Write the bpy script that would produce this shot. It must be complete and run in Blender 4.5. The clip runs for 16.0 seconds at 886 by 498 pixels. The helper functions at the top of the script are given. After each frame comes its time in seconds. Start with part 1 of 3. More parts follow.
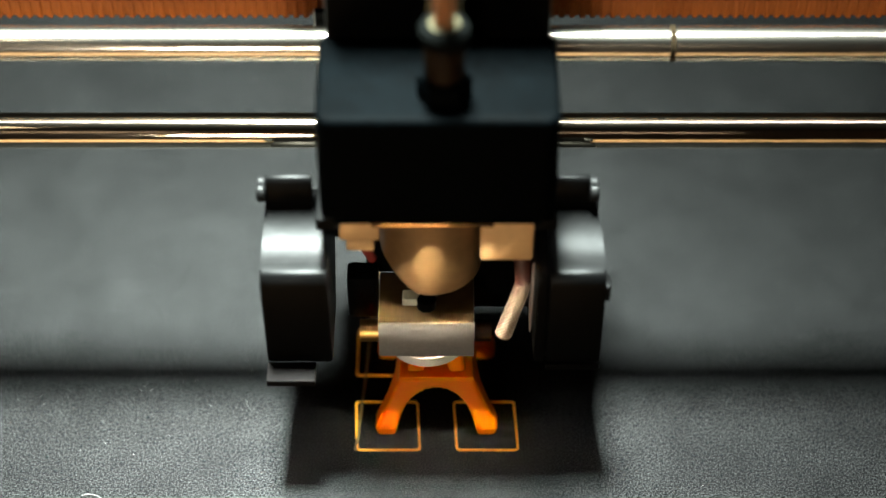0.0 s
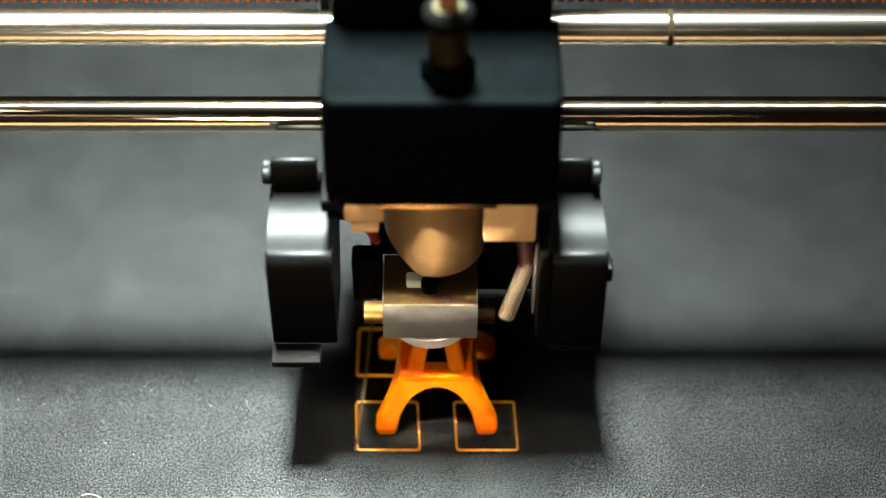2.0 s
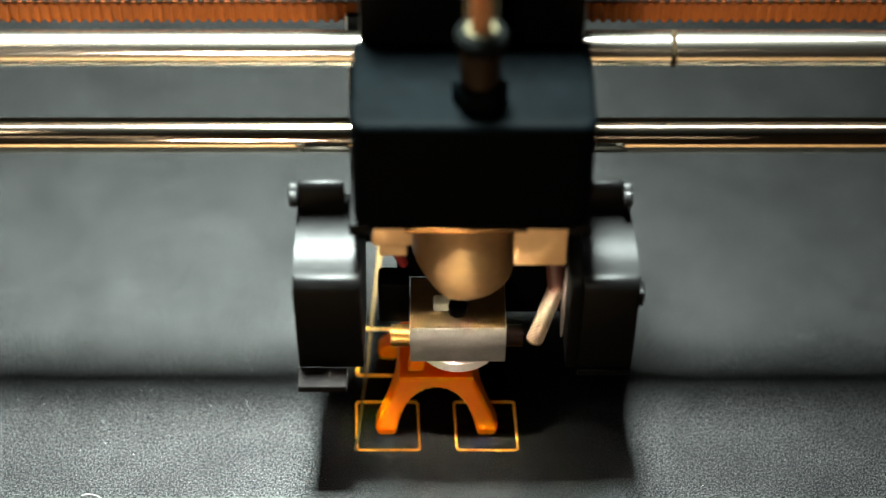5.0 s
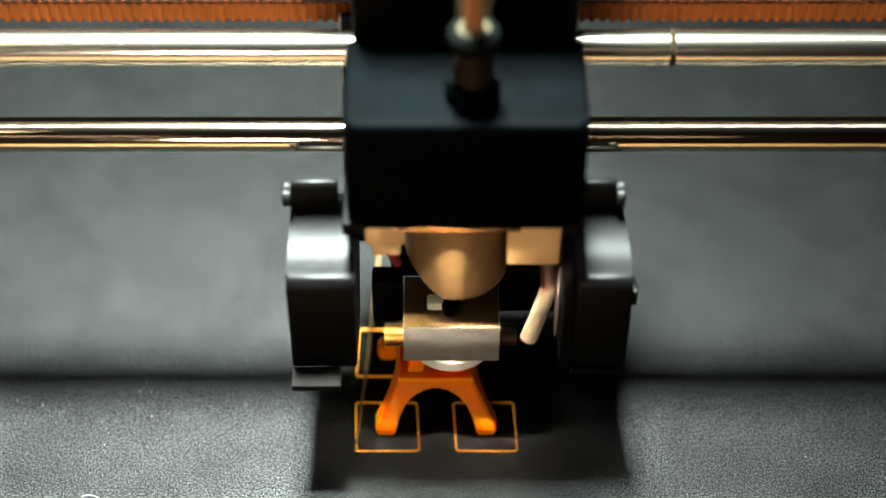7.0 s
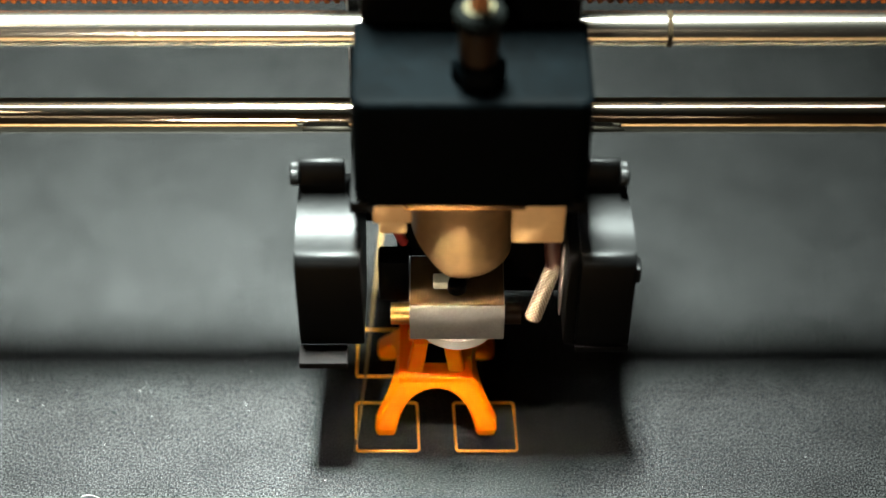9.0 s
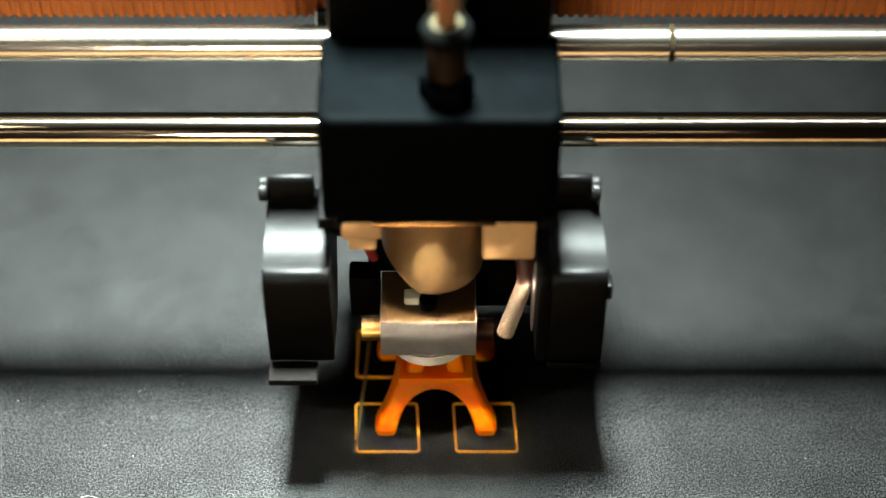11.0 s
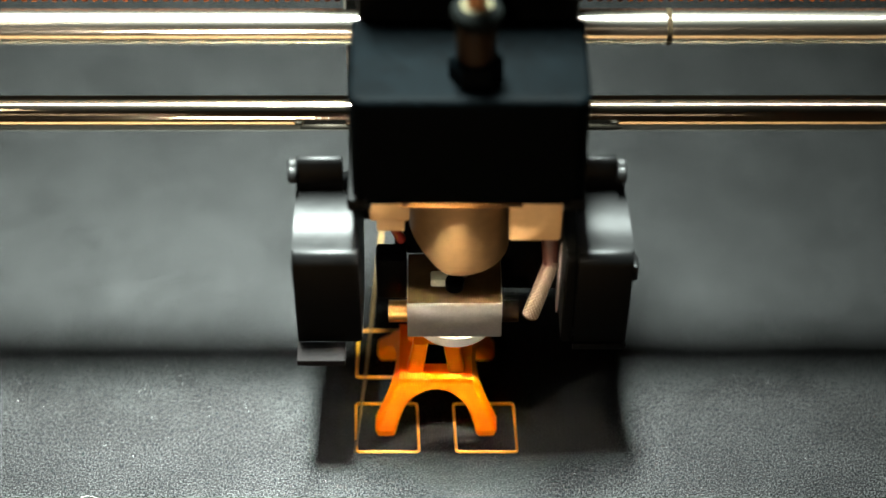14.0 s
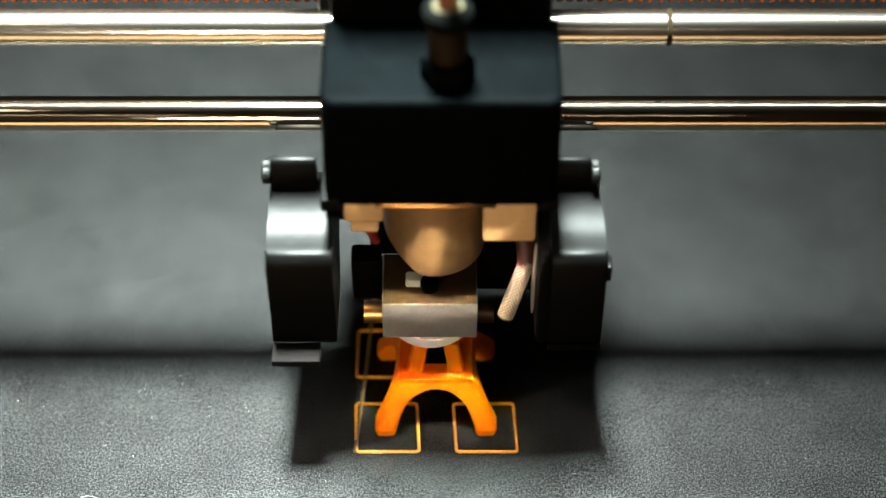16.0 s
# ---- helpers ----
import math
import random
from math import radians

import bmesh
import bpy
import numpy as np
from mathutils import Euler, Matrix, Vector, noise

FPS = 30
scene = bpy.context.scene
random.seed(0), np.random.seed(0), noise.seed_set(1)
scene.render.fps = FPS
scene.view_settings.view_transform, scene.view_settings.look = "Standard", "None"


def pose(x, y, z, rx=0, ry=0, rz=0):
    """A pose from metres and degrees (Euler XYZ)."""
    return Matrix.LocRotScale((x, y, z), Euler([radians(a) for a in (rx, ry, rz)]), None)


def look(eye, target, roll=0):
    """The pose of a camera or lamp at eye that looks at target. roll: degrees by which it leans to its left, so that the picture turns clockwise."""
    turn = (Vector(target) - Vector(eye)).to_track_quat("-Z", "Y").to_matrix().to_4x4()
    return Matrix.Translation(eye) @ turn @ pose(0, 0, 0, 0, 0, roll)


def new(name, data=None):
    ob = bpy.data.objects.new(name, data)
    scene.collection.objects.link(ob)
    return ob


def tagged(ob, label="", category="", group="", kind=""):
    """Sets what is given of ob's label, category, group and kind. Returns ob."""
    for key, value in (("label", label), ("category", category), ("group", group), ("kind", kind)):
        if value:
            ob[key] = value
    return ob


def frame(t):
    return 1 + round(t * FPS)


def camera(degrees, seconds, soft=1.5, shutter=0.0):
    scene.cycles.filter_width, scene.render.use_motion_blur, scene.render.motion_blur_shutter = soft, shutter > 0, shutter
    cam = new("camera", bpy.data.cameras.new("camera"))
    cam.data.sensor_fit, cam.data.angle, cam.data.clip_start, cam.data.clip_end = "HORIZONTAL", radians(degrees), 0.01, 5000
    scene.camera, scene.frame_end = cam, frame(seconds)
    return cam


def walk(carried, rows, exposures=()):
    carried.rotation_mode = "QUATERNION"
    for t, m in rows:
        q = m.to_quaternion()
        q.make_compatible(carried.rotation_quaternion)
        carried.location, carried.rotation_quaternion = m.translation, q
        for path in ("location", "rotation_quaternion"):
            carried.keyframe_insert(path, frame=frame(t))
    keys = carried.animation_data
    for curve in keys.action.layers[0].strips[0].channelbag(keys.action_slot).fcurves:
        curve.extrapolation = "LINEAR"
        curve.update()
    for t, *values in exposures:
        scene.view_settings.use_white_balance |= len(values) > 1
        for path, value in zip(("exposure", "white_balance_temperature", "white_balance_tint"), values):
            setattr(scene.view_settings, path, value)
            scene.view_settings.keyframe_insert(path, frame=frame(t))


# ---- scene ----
MM = 0.001

# camera: stands before the printer and looks down on the print
cam = camera(29.29, 16.0, soft=1.5, shutter=0.5)
EYE = (0.00126, -0.26838, 0.32306)
cam.data.dof.use_dof = True
cam.data.dof.focus_distance = 0.393
cam.data.dof.aperture_fstop = 5.8


def aim(dx, dy):
    """The camera turned by small angles, in degrees, right and down."""
    return pose(*EYE, 44.5 - dy, 0, -dx)


walk(cam, [(0.0, aim(0, 0)), (5.2, aim(0, 0)), (7.3, aim(0.031, -0.029)), (9.2, aim(0.031, -0.029)),
           (11.3, aim(0.033, -0.057)), (16.0, aim(0.033, -0.057))],
     exposures=[(0.0, -0.28), (0.5, -0.18), (1.0, -0.09), (1.6, 0.0), (16.0, 0.0)])

# ------------------------------------------------------------------ world and light
world = bpy.data.worlds.new("room_air")
scene.world = world
world.use_nodes = True
world.node_tree.nodes["Background"].inputs[0].default_value = (0.02, 0.015, 0.01, 1)
world.node_tree.nodes["Background"].inputs[1].default_value = 0.2


def area_lamp(name, place, target, size, watts, colour, spread):
    data = bpy.data.lights.new(name, "AREA")
    data.shape, data.size, data.energy, data.color = "DISK", size, watts, colour
    data.spread = radians(spread)
    ob = new(name, data)
    ob.matrix_world = look(place, target)
    return ob


# an added low fill lamp before the printer and an added warm ambient lamp
area_lamp("front_fill_light", (-0.13, -0.72, 0.20), (0, 0.0, 0.02), 0.08, 0.30, (1.0, 0.88, 0.70), 70)
area_lamp("room_fill_light", (-0.9, -1.2, 2.40), (-0.9, -1.2, 0), 0.30, 3, (1.0, 0.78, 0.55), 170)


def tube_light(name, place, target, length, width, watts, colour):
    data = bpy.data.lights.new(name, "AREA")
    data.shape, data.size, data.size_y, data.energy, data.color = "RECTANGLE", length, width, watts, colour
    ob = new(name, data)
    ob.matrix_world = look(place, target)
    return ob


# the oblong panel hung over the printer
panel = bpy.data.lights.new("panel_lamp_light", "AREA")
panel.shape, panel.size, panel.size_y, panel.energy, panel.color = "RECTANGLE", 0.13, 0.20, 30.0, (0.87, 1.0, 0.95)
panel.spread = radians(44)
new("panel_lamp_light", panel).matrix_world = pose(-0.06, 0.166, 1.0, -9.0, 3.4, 0)

# a thin cold tube over the rods and a broad warm one behind the camera
tube_light("cold_tube_light", (0.0, 0.16, 1.08), (0, 0.0, 0.05), 1.2, 0.05, 4.0, (0.96, 0.97, 1.0))
tube_light("warm_tube_light", (-0.40, -1.40, 0.90), (0, 0.0, 0.03), 1.6, 0.05, 0.8, (1.0, 0.80, 0.58))


# ------------------------------------------------------------------ materials
def material(name, colour, rough=0.5, metal=0.0, spec=0.5):
    m = bpy.data.materials.new(name)
    m.use_nodes = True
    b = m.node_tree.nodes["Principled BSDF"]
    b.inputs["Base Color"].default_value = (*colour, 1)
    b.inputs["Roughness"].default_value = rough
    b.inputs["Metallic"].default_value = metal
    b.inputs["Specular IOR Level"].default_value = spec
    return m


def node(m, kind, **values):
    n = m.node_tree.nodes.new(kind)
    for key, value in values.items():
        n.inputs[key].default_value = value
    return n


def link(m, a, b):
    m.node_tree.links.new(a, b)


def grain(m, scale, amount, bump=0.0, coarse=0.0, detail=4.0, stretch=None):
    """Two scales of colour variation and a fine relief on a material; scale in grains a metre."""
    b = m.node_tree.nodes["Principled BSDF"]
    base = b.inputs["Base Color"].default_value[:]
    co = node(m, "ShaderNodeTexCoord")
    src = co.outputs["Object"]
    if stretch:
        mp = node(m, "ShaderNodeMapping")
        mp.inputs["Scale"].default_value = stretch
        link(m, src, mp.inputs["Vector"])
        src = mp.outputs["Vector"]
    fine = node(m, "ShaderNodeTexNoise", Scale=scale, Detail=detail, Roughness=0.6)
    link(m, src, fine.inputs["Vector"])
    big = node(m, "ShaderNodeTexNoise", Scale=coarse or scale / 14, Detail=5.0, Roughness=0.6)
    link(m, src, big.inputs["Vector"])
    add = node(m, "ShaderNodeMath")
    add.operation = "ADD"
    link(m, fine.outputs["Fac"], add.inputs[0])
    link(m, big.outputs["Fac"], add.inputs[1])
    rng = node(m, "ShaderNodeMapRange")
    rng.inputs["From Min"].default_value, rng.inputs["From Max"].default_value = 0.6, 1.4
    rng.inputs["To Min"].default_value, rng.inputs["To Max"].default_value = 1 - amount, 1 + amount
    link(m, add.outputs[0], rng.inputs["Value"])
    mul = node(m, "ShaderNodeVectorMath")
    mul.operation = "SCALE"
    mul.inputs[0].default_value = base[:3]
    link(m, rng.outputs["Result"], mul.inputs["Scale"])
    link(m, mul.outputs[0], b.inputs["Base Color"])
    if bump:
        bp = node(m, "ShaderNodeBump", Strength=bump, Distance=0.0002)
        link(m, fine.outputs["Fac"], bp.inputs["Height"])
        link(m, bp.outputs["Normal"], b.inputs["Normal"])
    return m


def coat():
    """Dark powder coat: coarse sparkling grain, faint blotches and a little pale dust."""
    m = material("bed_coat", (0.004, 0.004, 0.004), 0.56, 0, 0.5)
    b = m.node_tree.nodes["Principled BSDF"]
    co = node(m, "ShaderNodeTexCoord").outputs["Object"]
    levels = []
    for scale, detail, lo, hi, to_lo, to_hi in ((2500, 2.0, 0.43, 0.66, 0.03, 2.3), (75, 5.0, 0.35, 0.65, 0.84, 1.16)):
        n = node(m, "ShaderNodeTexNoise", Scale=scale, Detail=detail, Roughness=0.6)
        link(m, co, n.inputs["Vector"])
        r = node(m, "ShaderNodeMapRange")
        for key, v in (("From Min", lo), ("From Max", hi), ("To Min", to_lo), ("To Max", to_hi)):
            r.inputs[key].default_value = v
        link(m, n.outputs["Fac"], r.inputs["Value"])
        levels.append((n, r))
    mul = node(m, "ShaderNodeMath")
    mul.operation = "MULTIPLY"
    link(m, levels[0][1].outputs[0], mul.inputs[0])
    link(m, levels[1][1].outputs[0], mul.inputs[1])
    tint = node(m, "ShaderNodeVectorMath")
    tint.operation = "SCALE"
    tint.inputs[0].default_value = (0.0006, 0.00065, 0.0006)
    link(m, mul.outputs[0], tint.inputs["Scale"])
    spots = node(m, "ShaderNodeTexVoronoi", Scale=330)
    link(m, co, spots.inputs["Vector"])
    near = node(m, "ShaderNodeMapRange")
    for key, v in (("From Min", 0.05), ("From Max", 0.09), ("To Min", 1.0), ("To Max", 0.0)):
        near.inputs[key].default_value = v
    link(m, spots.outputs["Distance"], near.inputs["Value"])
    mix = node(m, "ShaderNodeMix")
    mix.data_type = "RGBA"
    for soc in mix.inputs:
        if soc.name == "A" and soc.type == "RGBA":
            link(m, tint.outputs[0], soc)
        if soc.name == "B" and soc.type == "RGBA":
            soc.default_value = (0.012, 0.012, 0.0115, 1)
        if soc.name == "Factor" and soc.type == "VALUE":
            link(m, near.outputs[0], soc)
    for soc in mix.outputs:
        if soc.type == "RGBA":
            link(m, soc, b.inputs["Base Color"])
    dim = node(m, "ShaderNodeMath")
    dim.operation = "MULTIPLY"
    dim.inputs[1].default_value = 0.084
    link(m, mul.outputs[0], dim.inputs[0])
    link(m, dim.outputs[0], b.inputs["Specular IOR Level"])
    bp = node(m, "ShaderNodeBump", Strength=0.6, Distance=0.00007)
    link(m, levels[0][0].outputs["Fac"], bp.inputs["Height"])
    link(m, bp.outputs["Normal"], b.inputs["Normal"])
    return m


bed_coat = coat()
black_plastic = grain(material("black_plastic", (0.0008, 0.0008, 0.0008), 0.5, 0, 0.03), 1500, 0.4, 0.12)
block_plastic = grain(material("block_plastic", (0.00028, 0.00055, 0.0007), 0.62, 0, 0.008), 420, 0.8, 0.6, 60)
gloss_plastic = grain(material("gloss_plastic", (0.0008, 0.0008, 0.0008), 0.38, 0, 0.045), 240, 0.4, 0.3, 60)
lit_nose_plastic = grain(material("lit_nose_plastic", (0.004, 0.0033, 0.0032), 0.7, 0, 0.03), 900, 0.4, 0.15)
tan_plastic = grain(material("tan_plastic", (0.46, 0.28, 0.12), 0.5), 500, 0.12, 0.05)
dark_brass = grain(material("dark_brass", (0.006, 0.0026, 0.0005), 0.5, 0.05, 0.06), 500, 0.3, 0.05)
brown_metal = grain(material("brown_metal", (0.21, 0.122, 0.05), 0.38, 0.5), 400, 0.18, 0.03)
heater_metal = grain(material("heater_metal", (0.26, 0.245, 0.23), 0.6, 0.7), 1400, 0.15, 0.08)
brown_tint = grain(material("brown_tint", (0.045, 0.026, 0.009), 0.8, 0.0, 0.1), 300, 0.35, 0.05)
brass = grain(material("brass", (0.50, 0.30, 0.09), 0.28, 1.0), 800, 0.2, 0.04)
dark_steel = grain(material("dark_steel", (0.003, 0.003, 0.003), 0.38, 0.0, 0.07), 900, 0.3, 0.05)
white_silicone = grain(material("white_silicone", (0.58, 0.52, 0.46), 0.5), 600, 0.06, 0.03)
cream_pad = grain(material("cream_pad", (0.62, 0.60, 0.46), 0.8), 1500, 0.2, 0.2)
sleeve_cloth = material("sleeve_cloth", (0.11, 0.075, 0.045), 0.7)
knot_pale = material("knot_pale", (0.30, 0.25, 0.19), 0.7)
shrink_brown = grain(material("shrink_brown", (0.05, 0.012, 0.007), 0.5), 900, 0.3, 0.1)
pale_metal = grain(material("pale_metal", (0.55, 0.48, 0.46), 0.4, 0.6), 700, 0.1, 0.03)
# the cover's lower edge lit orange, that light put into the colour
amber_lit_edge = grain(material("amber_lit_edge", (0.30, 0.13, 0.02), 0.6), 600, 0.2, 0.05)
glow_amber = material("glow_amber", (0.012, 0.005, 0.0008), 0.7, 0, 0.05)
red_wire = material("red_wire", (0.16, 0.008, 0.006), 0.5)
edge_pale = grain(material("edge_pale", (0.14, 0.13, 0.12), 0.6), 700, 0.95, 0.1, 300)
belt_rubber = grain(material("belt_rubber", (0.068, 0.014, 0.0008), 0.7, 0, 0.05), 1200, 0.25, 0.1)
belt_back = grain(material("belt_back", (0.024, 0.02, 0.015), 0.7, 0, 0.05), 1200, 0.25, 0.1)
orange_print = grain(material("orange_print", (1.0, 0.17, 0.0002), 0.45, 0, 0.08), 700, 0.05, 0.10, 90)
orange_print.node_tree.nodes["Principled BSDF"].inputs["Subsurface Weight"].default_value = 0.75
orange_print.node_tree.nodes["Principled BSDF"].inputs["Subsurface Radius"].default_value = (0.007, 0.0015, 0.0003)
orange_print.node_tree.nodes["Principled BSDF"].inputs["Subsurface Scale"].default_value = 1.0
wv = node(orange_print, "ShaderNodeTexWave", Scale=1570.0)
wv.bands_direction = "Z"
link(orange_print, node(orange_print, "ShaderNodeTexCoord").outputs["Object"], wv.inputs["Vector"])
wb = node(orange_print, "ShaderNodeBump", Strength=0.25, Distance=0.00006)
link(orange_print, wv.outputs["Fac"], wb.inputs["Height"])
link(orange_print, wb.outputs["Normal"], orange_print.node_tree.nodes["Principled BSDF"].inputs["Normal"])
orange_line = grain(material("orange_line", (0.95, 0.38, 0.015), 0.4), 700, 0.1, 0.1)
# same orange filament, dimmer light put into its colour under the strong panel
dimmed_line = grain(material("dimmed_line", (0.085, 0.045, 0.005), 0.5), 700, 0.1, 0.1)
dust_pale = material("dust_pale", (0.08, 0.08, 0.077), 0.8)
tube_cream = material("tube_cream", (0.16, 0.14, 0.08), 0.6, 0, 0.1)
tube_cream.node_tree.nodes["Principled BSDF"].inputs["Alpha"].default_value = 0.25
collar_grey = material("collar_grey", (0.0010, 0.0012, 0.0011), 0.6, 0, 0.008)
filament_orange = material("filament_orange", (0.26, 0.075, 0.02), 0.5, 0, 0.1)
wall_paint = grain(material("wall_paint", (0.15, 0.10, 0.06), 0.8), 60, 0.12, 0.05, 3)
floor_wood = grain(material("floor_wood", (0.20, 0.11, 0.05), 0.5), 40, 0.3, 0.05, 4, stretch=(1, 8, 1))
table_wood = grain(material("table_wood", (0.22, 0.12, 0.06), 0.5), 60, 0.3, 0.05, 5, stretch=(1, 10, 1))
ceiling_paint = grain(material("ceiling_paint", (0.12, 0.10, 0.08), 0.9), 60, 0.08, 0.03, 3)
lamp_shell = material("lamp_shell", (0.05, 0.05, 0.05), 0.5)

led_glow = bpy.data.materials.new("led_glow")
led_glow.use_nodes = True
led_glow.node_tree.nodes.clear()
em = led_glow.node_tree.nodes.new("ShaderNodeEmission")
em.inputs["Color"].default_value = (1.0, 0.88, 0.70, 1)
em.inputs["Strength"].default_value = 5000
led_out = led_glow.node_tree.nodes.new("ShaderNodeOutputMaterial")
led_glow.node_tree.links.new(em.outputs[0], led_out.inputs[0])

# polished guide rods: the upper one slightly duller
rod_steel = material("rod_steel", (0.64, 0.55, 0.42), 0.07, 1.0)
worn_steel = material("worn_steel", (0.62, 0.57, 0.48), 0.165, 1.0)
groove_dark = material("groove_dark", (0.010, 0.007, 0.004), 0.9, 0.0, 0.0)


# ------------------------------------------------------------------ mesh helpers, in millimetres
def box(bm, x0, x1, y0, y1, z0, z1, bevel=0.0, segments=2):
    made = bmesh.ops.create_cube(bm, size=1.0)["verts"]
    for v in made:
        v.co = Vector((x0 + (v.co.x + 0.5) * (x1 - x0), y0 + (v.co.y + 0.5) * (y1 - y0), z0 + (v.co.z + 0.5) * (z1 - z0)))
    if bevel:
        edges = list({e for v in made for e in v.link_edges})
        bmesh.ops.bevel(bm, geom=edges, offset=bevel, segments=segments, profile=0.5, affect="EDGES")
    return bm


def tube(bm, a, b, r0, r1=None, sides=32, caps=True):
    """A round bar from a to b."""
    a, b = Vector(a), Vector(b)
    r1 = r0 if r1 is None else r1
    d = (b - a).normalized()
    u = d.orthogonal().normalized()
    w = d.cross(u)
    rings = []
    for c, r in ((a, r0), (b, r1)):
        rings.append([bm.verts.new(c + r * (math.cos(2 * math.pi * i / sides) * u + math.sin(2 * math.pi * i / sides) * w))
                      for i in range(sides)])
    for i in range(sides):
        j = (i + 1) % sides
        bm.faces.new((rings[0][i], rings[0][j], rings[1][j], rings[1][i]))
    if caps:
        bm.faces.new(rings[0][::-1])
        bm.faces.new(rings[1])
    return bm


def lathe(bm, axis, profile, sides=40):
    """A turned body about the upright axis (x, y); profile: (radius, z) from below."""
    rings = []
    for r, z in profile:
        rings.append([bm.verts.new((axis[0] + r * math.cos(2 * math.pi * i / sides), axis[1] + r * math.sin(2 * math.pi * i / sides), z))
                      for i in range(sides)])
    for lo, hi in zip(rings, rings[1:]):
        for i in range(sides):
            j = (i + 1) % sides
            bm.faces.new((lo[i], lo[j], hi[j], hi[i]))
    bm.faces.new(rings[0][::-1])
    bm.faces.new(rings[-1])
    return bm


def extruded(bm, outline, x0, x1, bevel=0.0):
    """An outline of (y, z) drawn out along x."""
    a = [bm.verts.new((x0, y, z)) for y, z in outline]
    b = [bm.verts.new((x1, y, z)) for y, z in outline]
    n = len(outline)
    for i in range(n):
        j = (i + 1) % n
        bm.faces.new((a[i], a[j], b[j], b[i]))
    ends = [bm.faces.new(a[::-1]), bm.faces.new(b)]
    if bevel:
        edges = list({e for f in ends for e in f.edges})
        bmesh.ops.bevel(bm, geom=edges, offset=bevel, segments=2, profile=0.5, affect="EDGES")
    return bm


def part(name, bm, mat, parent=None, label="", smooth=True, origin=(0, 0, 0)):
    """Links a bmesh, drawn in millimetres, as one mesh object; under a thing it is drawn about that thing's origin."""
    o = Vector(origin)
    if parent is not None:
        p = parent
        while p is not None:
            o = o + Vector(p["at"]) if "at" in p else o
            p = p.parent
    bmesh.ops.translate(bm, verts=bm.verts, vec=-o)
    bmesh.ops.scale(bm, verts=bm.verts, vec=(MM, MM, MM))
    bmesh.ops.recalc_face_normals(bm, faces=bm.faces)
    me = bpy.data.meshes.new(name)
    bm.to_mesh(me)
    bm.free()
    me.materials.append(mat)
    if smooth:
        me.polygons.foreach_set("use_smooth", [True] * len(me.polygons))
        me.set_sharp_from_angle(angle=radians(32))
    ob = new(name, me)
    if parent is not None:
        ob.parent = parent
    else:
        ob.location = Vector(origin) * MM
    if label:
        ob["label"] = label
    return ob


def thing(name, at, label, category, group="", kind=""):
    """An Empty at a thing's base, in millimetres."""
    ob = new(name)
    ob.location = Vector(at) * MM
    ob.empty_display_size = 0.01
    ob["at"] = list(map(float, at))
    return tagged(ob, label, category, group, kind)


def B():
    return bmesh.new()


# ------------------------------------------------------------------ the room, plain
def room():
    t = 100
    for name, e in (("wall_north", (-2000, 2000, 2200, 2200 + t, -750, 2500)), ("wall_south", (-2000, 2000, -2200 - t, -2200, -750, 2500)),
                    ("wall_west", (-2000 - t, -2000, -2200, 2200, -750, 2500)), ("wall_east", (2000, 2000 + t, -2200, 2200, -750, 2500))):
        tagged(part(name, box(B(), *e), wall_paint), "plain brown painted room wall", "wall", kind="structure")
    tagged(part("floor", box(B(), -2100, 2100, -2300, 2300, -850, -750), floor_wood), "brown wooden floor of the room", "floor", kind="structure")
    tagged(part("ceiling", box(B(), -2100, 2100, -2300, 2300, 2500, 2600), ceiling_paint), "plain dull brown ceiling of the room", "ceiling", kind="structure")


room()


# ------------------------------------------------------------------ printer bed
def print_bed():
    bed = thing("print_bed", (0, 70, -6), "dark grey textured powder-coated build plate, speckled and dusty", "print bed")
    part("build_plate", box(B(), -205, 205, -90, 260, -1.2, 0, 0.4), bed_coat, bed)
    part("heated_base", box(B(), -203, 203, -88, 258, -6, -1.25, 0.5), black_plastic, bed, "black base plate under the sheet")
    frame_ = thing("printer_base", (0, 70, -60), "black printer base below the bed", "printer")
    part("base_box", box(B(), -220, 220, -110, 280, -60, -6.2, 4), black_plastic, frame_)
    table = thing("table", (0, 70, -750), "plain brown wooden table under the printer", "table")
    part("tabletop", box(B(), -600, 600, -400, 500, -90, -60.2, 3), table_wood, table)
    for x in (-560, 500):
        for y in (-360, 400):
            part("leg", box(B(), x, x + 60, y, y + 60, -750, -90.2, 3), table_wood, table)


print_bed()

TC = (-0.3, 0.5)      # middle of the print on the bed


# ------------------------------------------------------------------ the printed tower
def lofted(bm, rings):
    """Skin over four-cornered rings."""
    rows = [[bm.verts.new(p) for p in ring] for ring in rings]
    n = len(rows[0])
    for lo, hi in zip(rows, rows[1:]):
        for i in range(n):
            j = (i + 1) % n
            bm.faces.new((lo[i], lo[j], hi[j], hi[i]))
    bm.faces.new(rows[0][::-1])
    bm.faces.new(rows[-1])
    return bm


def square(cx, cy, h, z, r=0.9):
    """A square section with rounded corners."""
    out = []
    for k in range(4):
        sx, sy = ((-1, -1), (1, -1), (1, 1), (-1, 1))[k]
        for i in range(4):
            a = math.radians(180 + 90 * k + 30 * i)
            out.append((cx + sx * (h - r) + r * math.cos(a), cy + sy * (h - r) + r * math.sin(a), z))
    return out


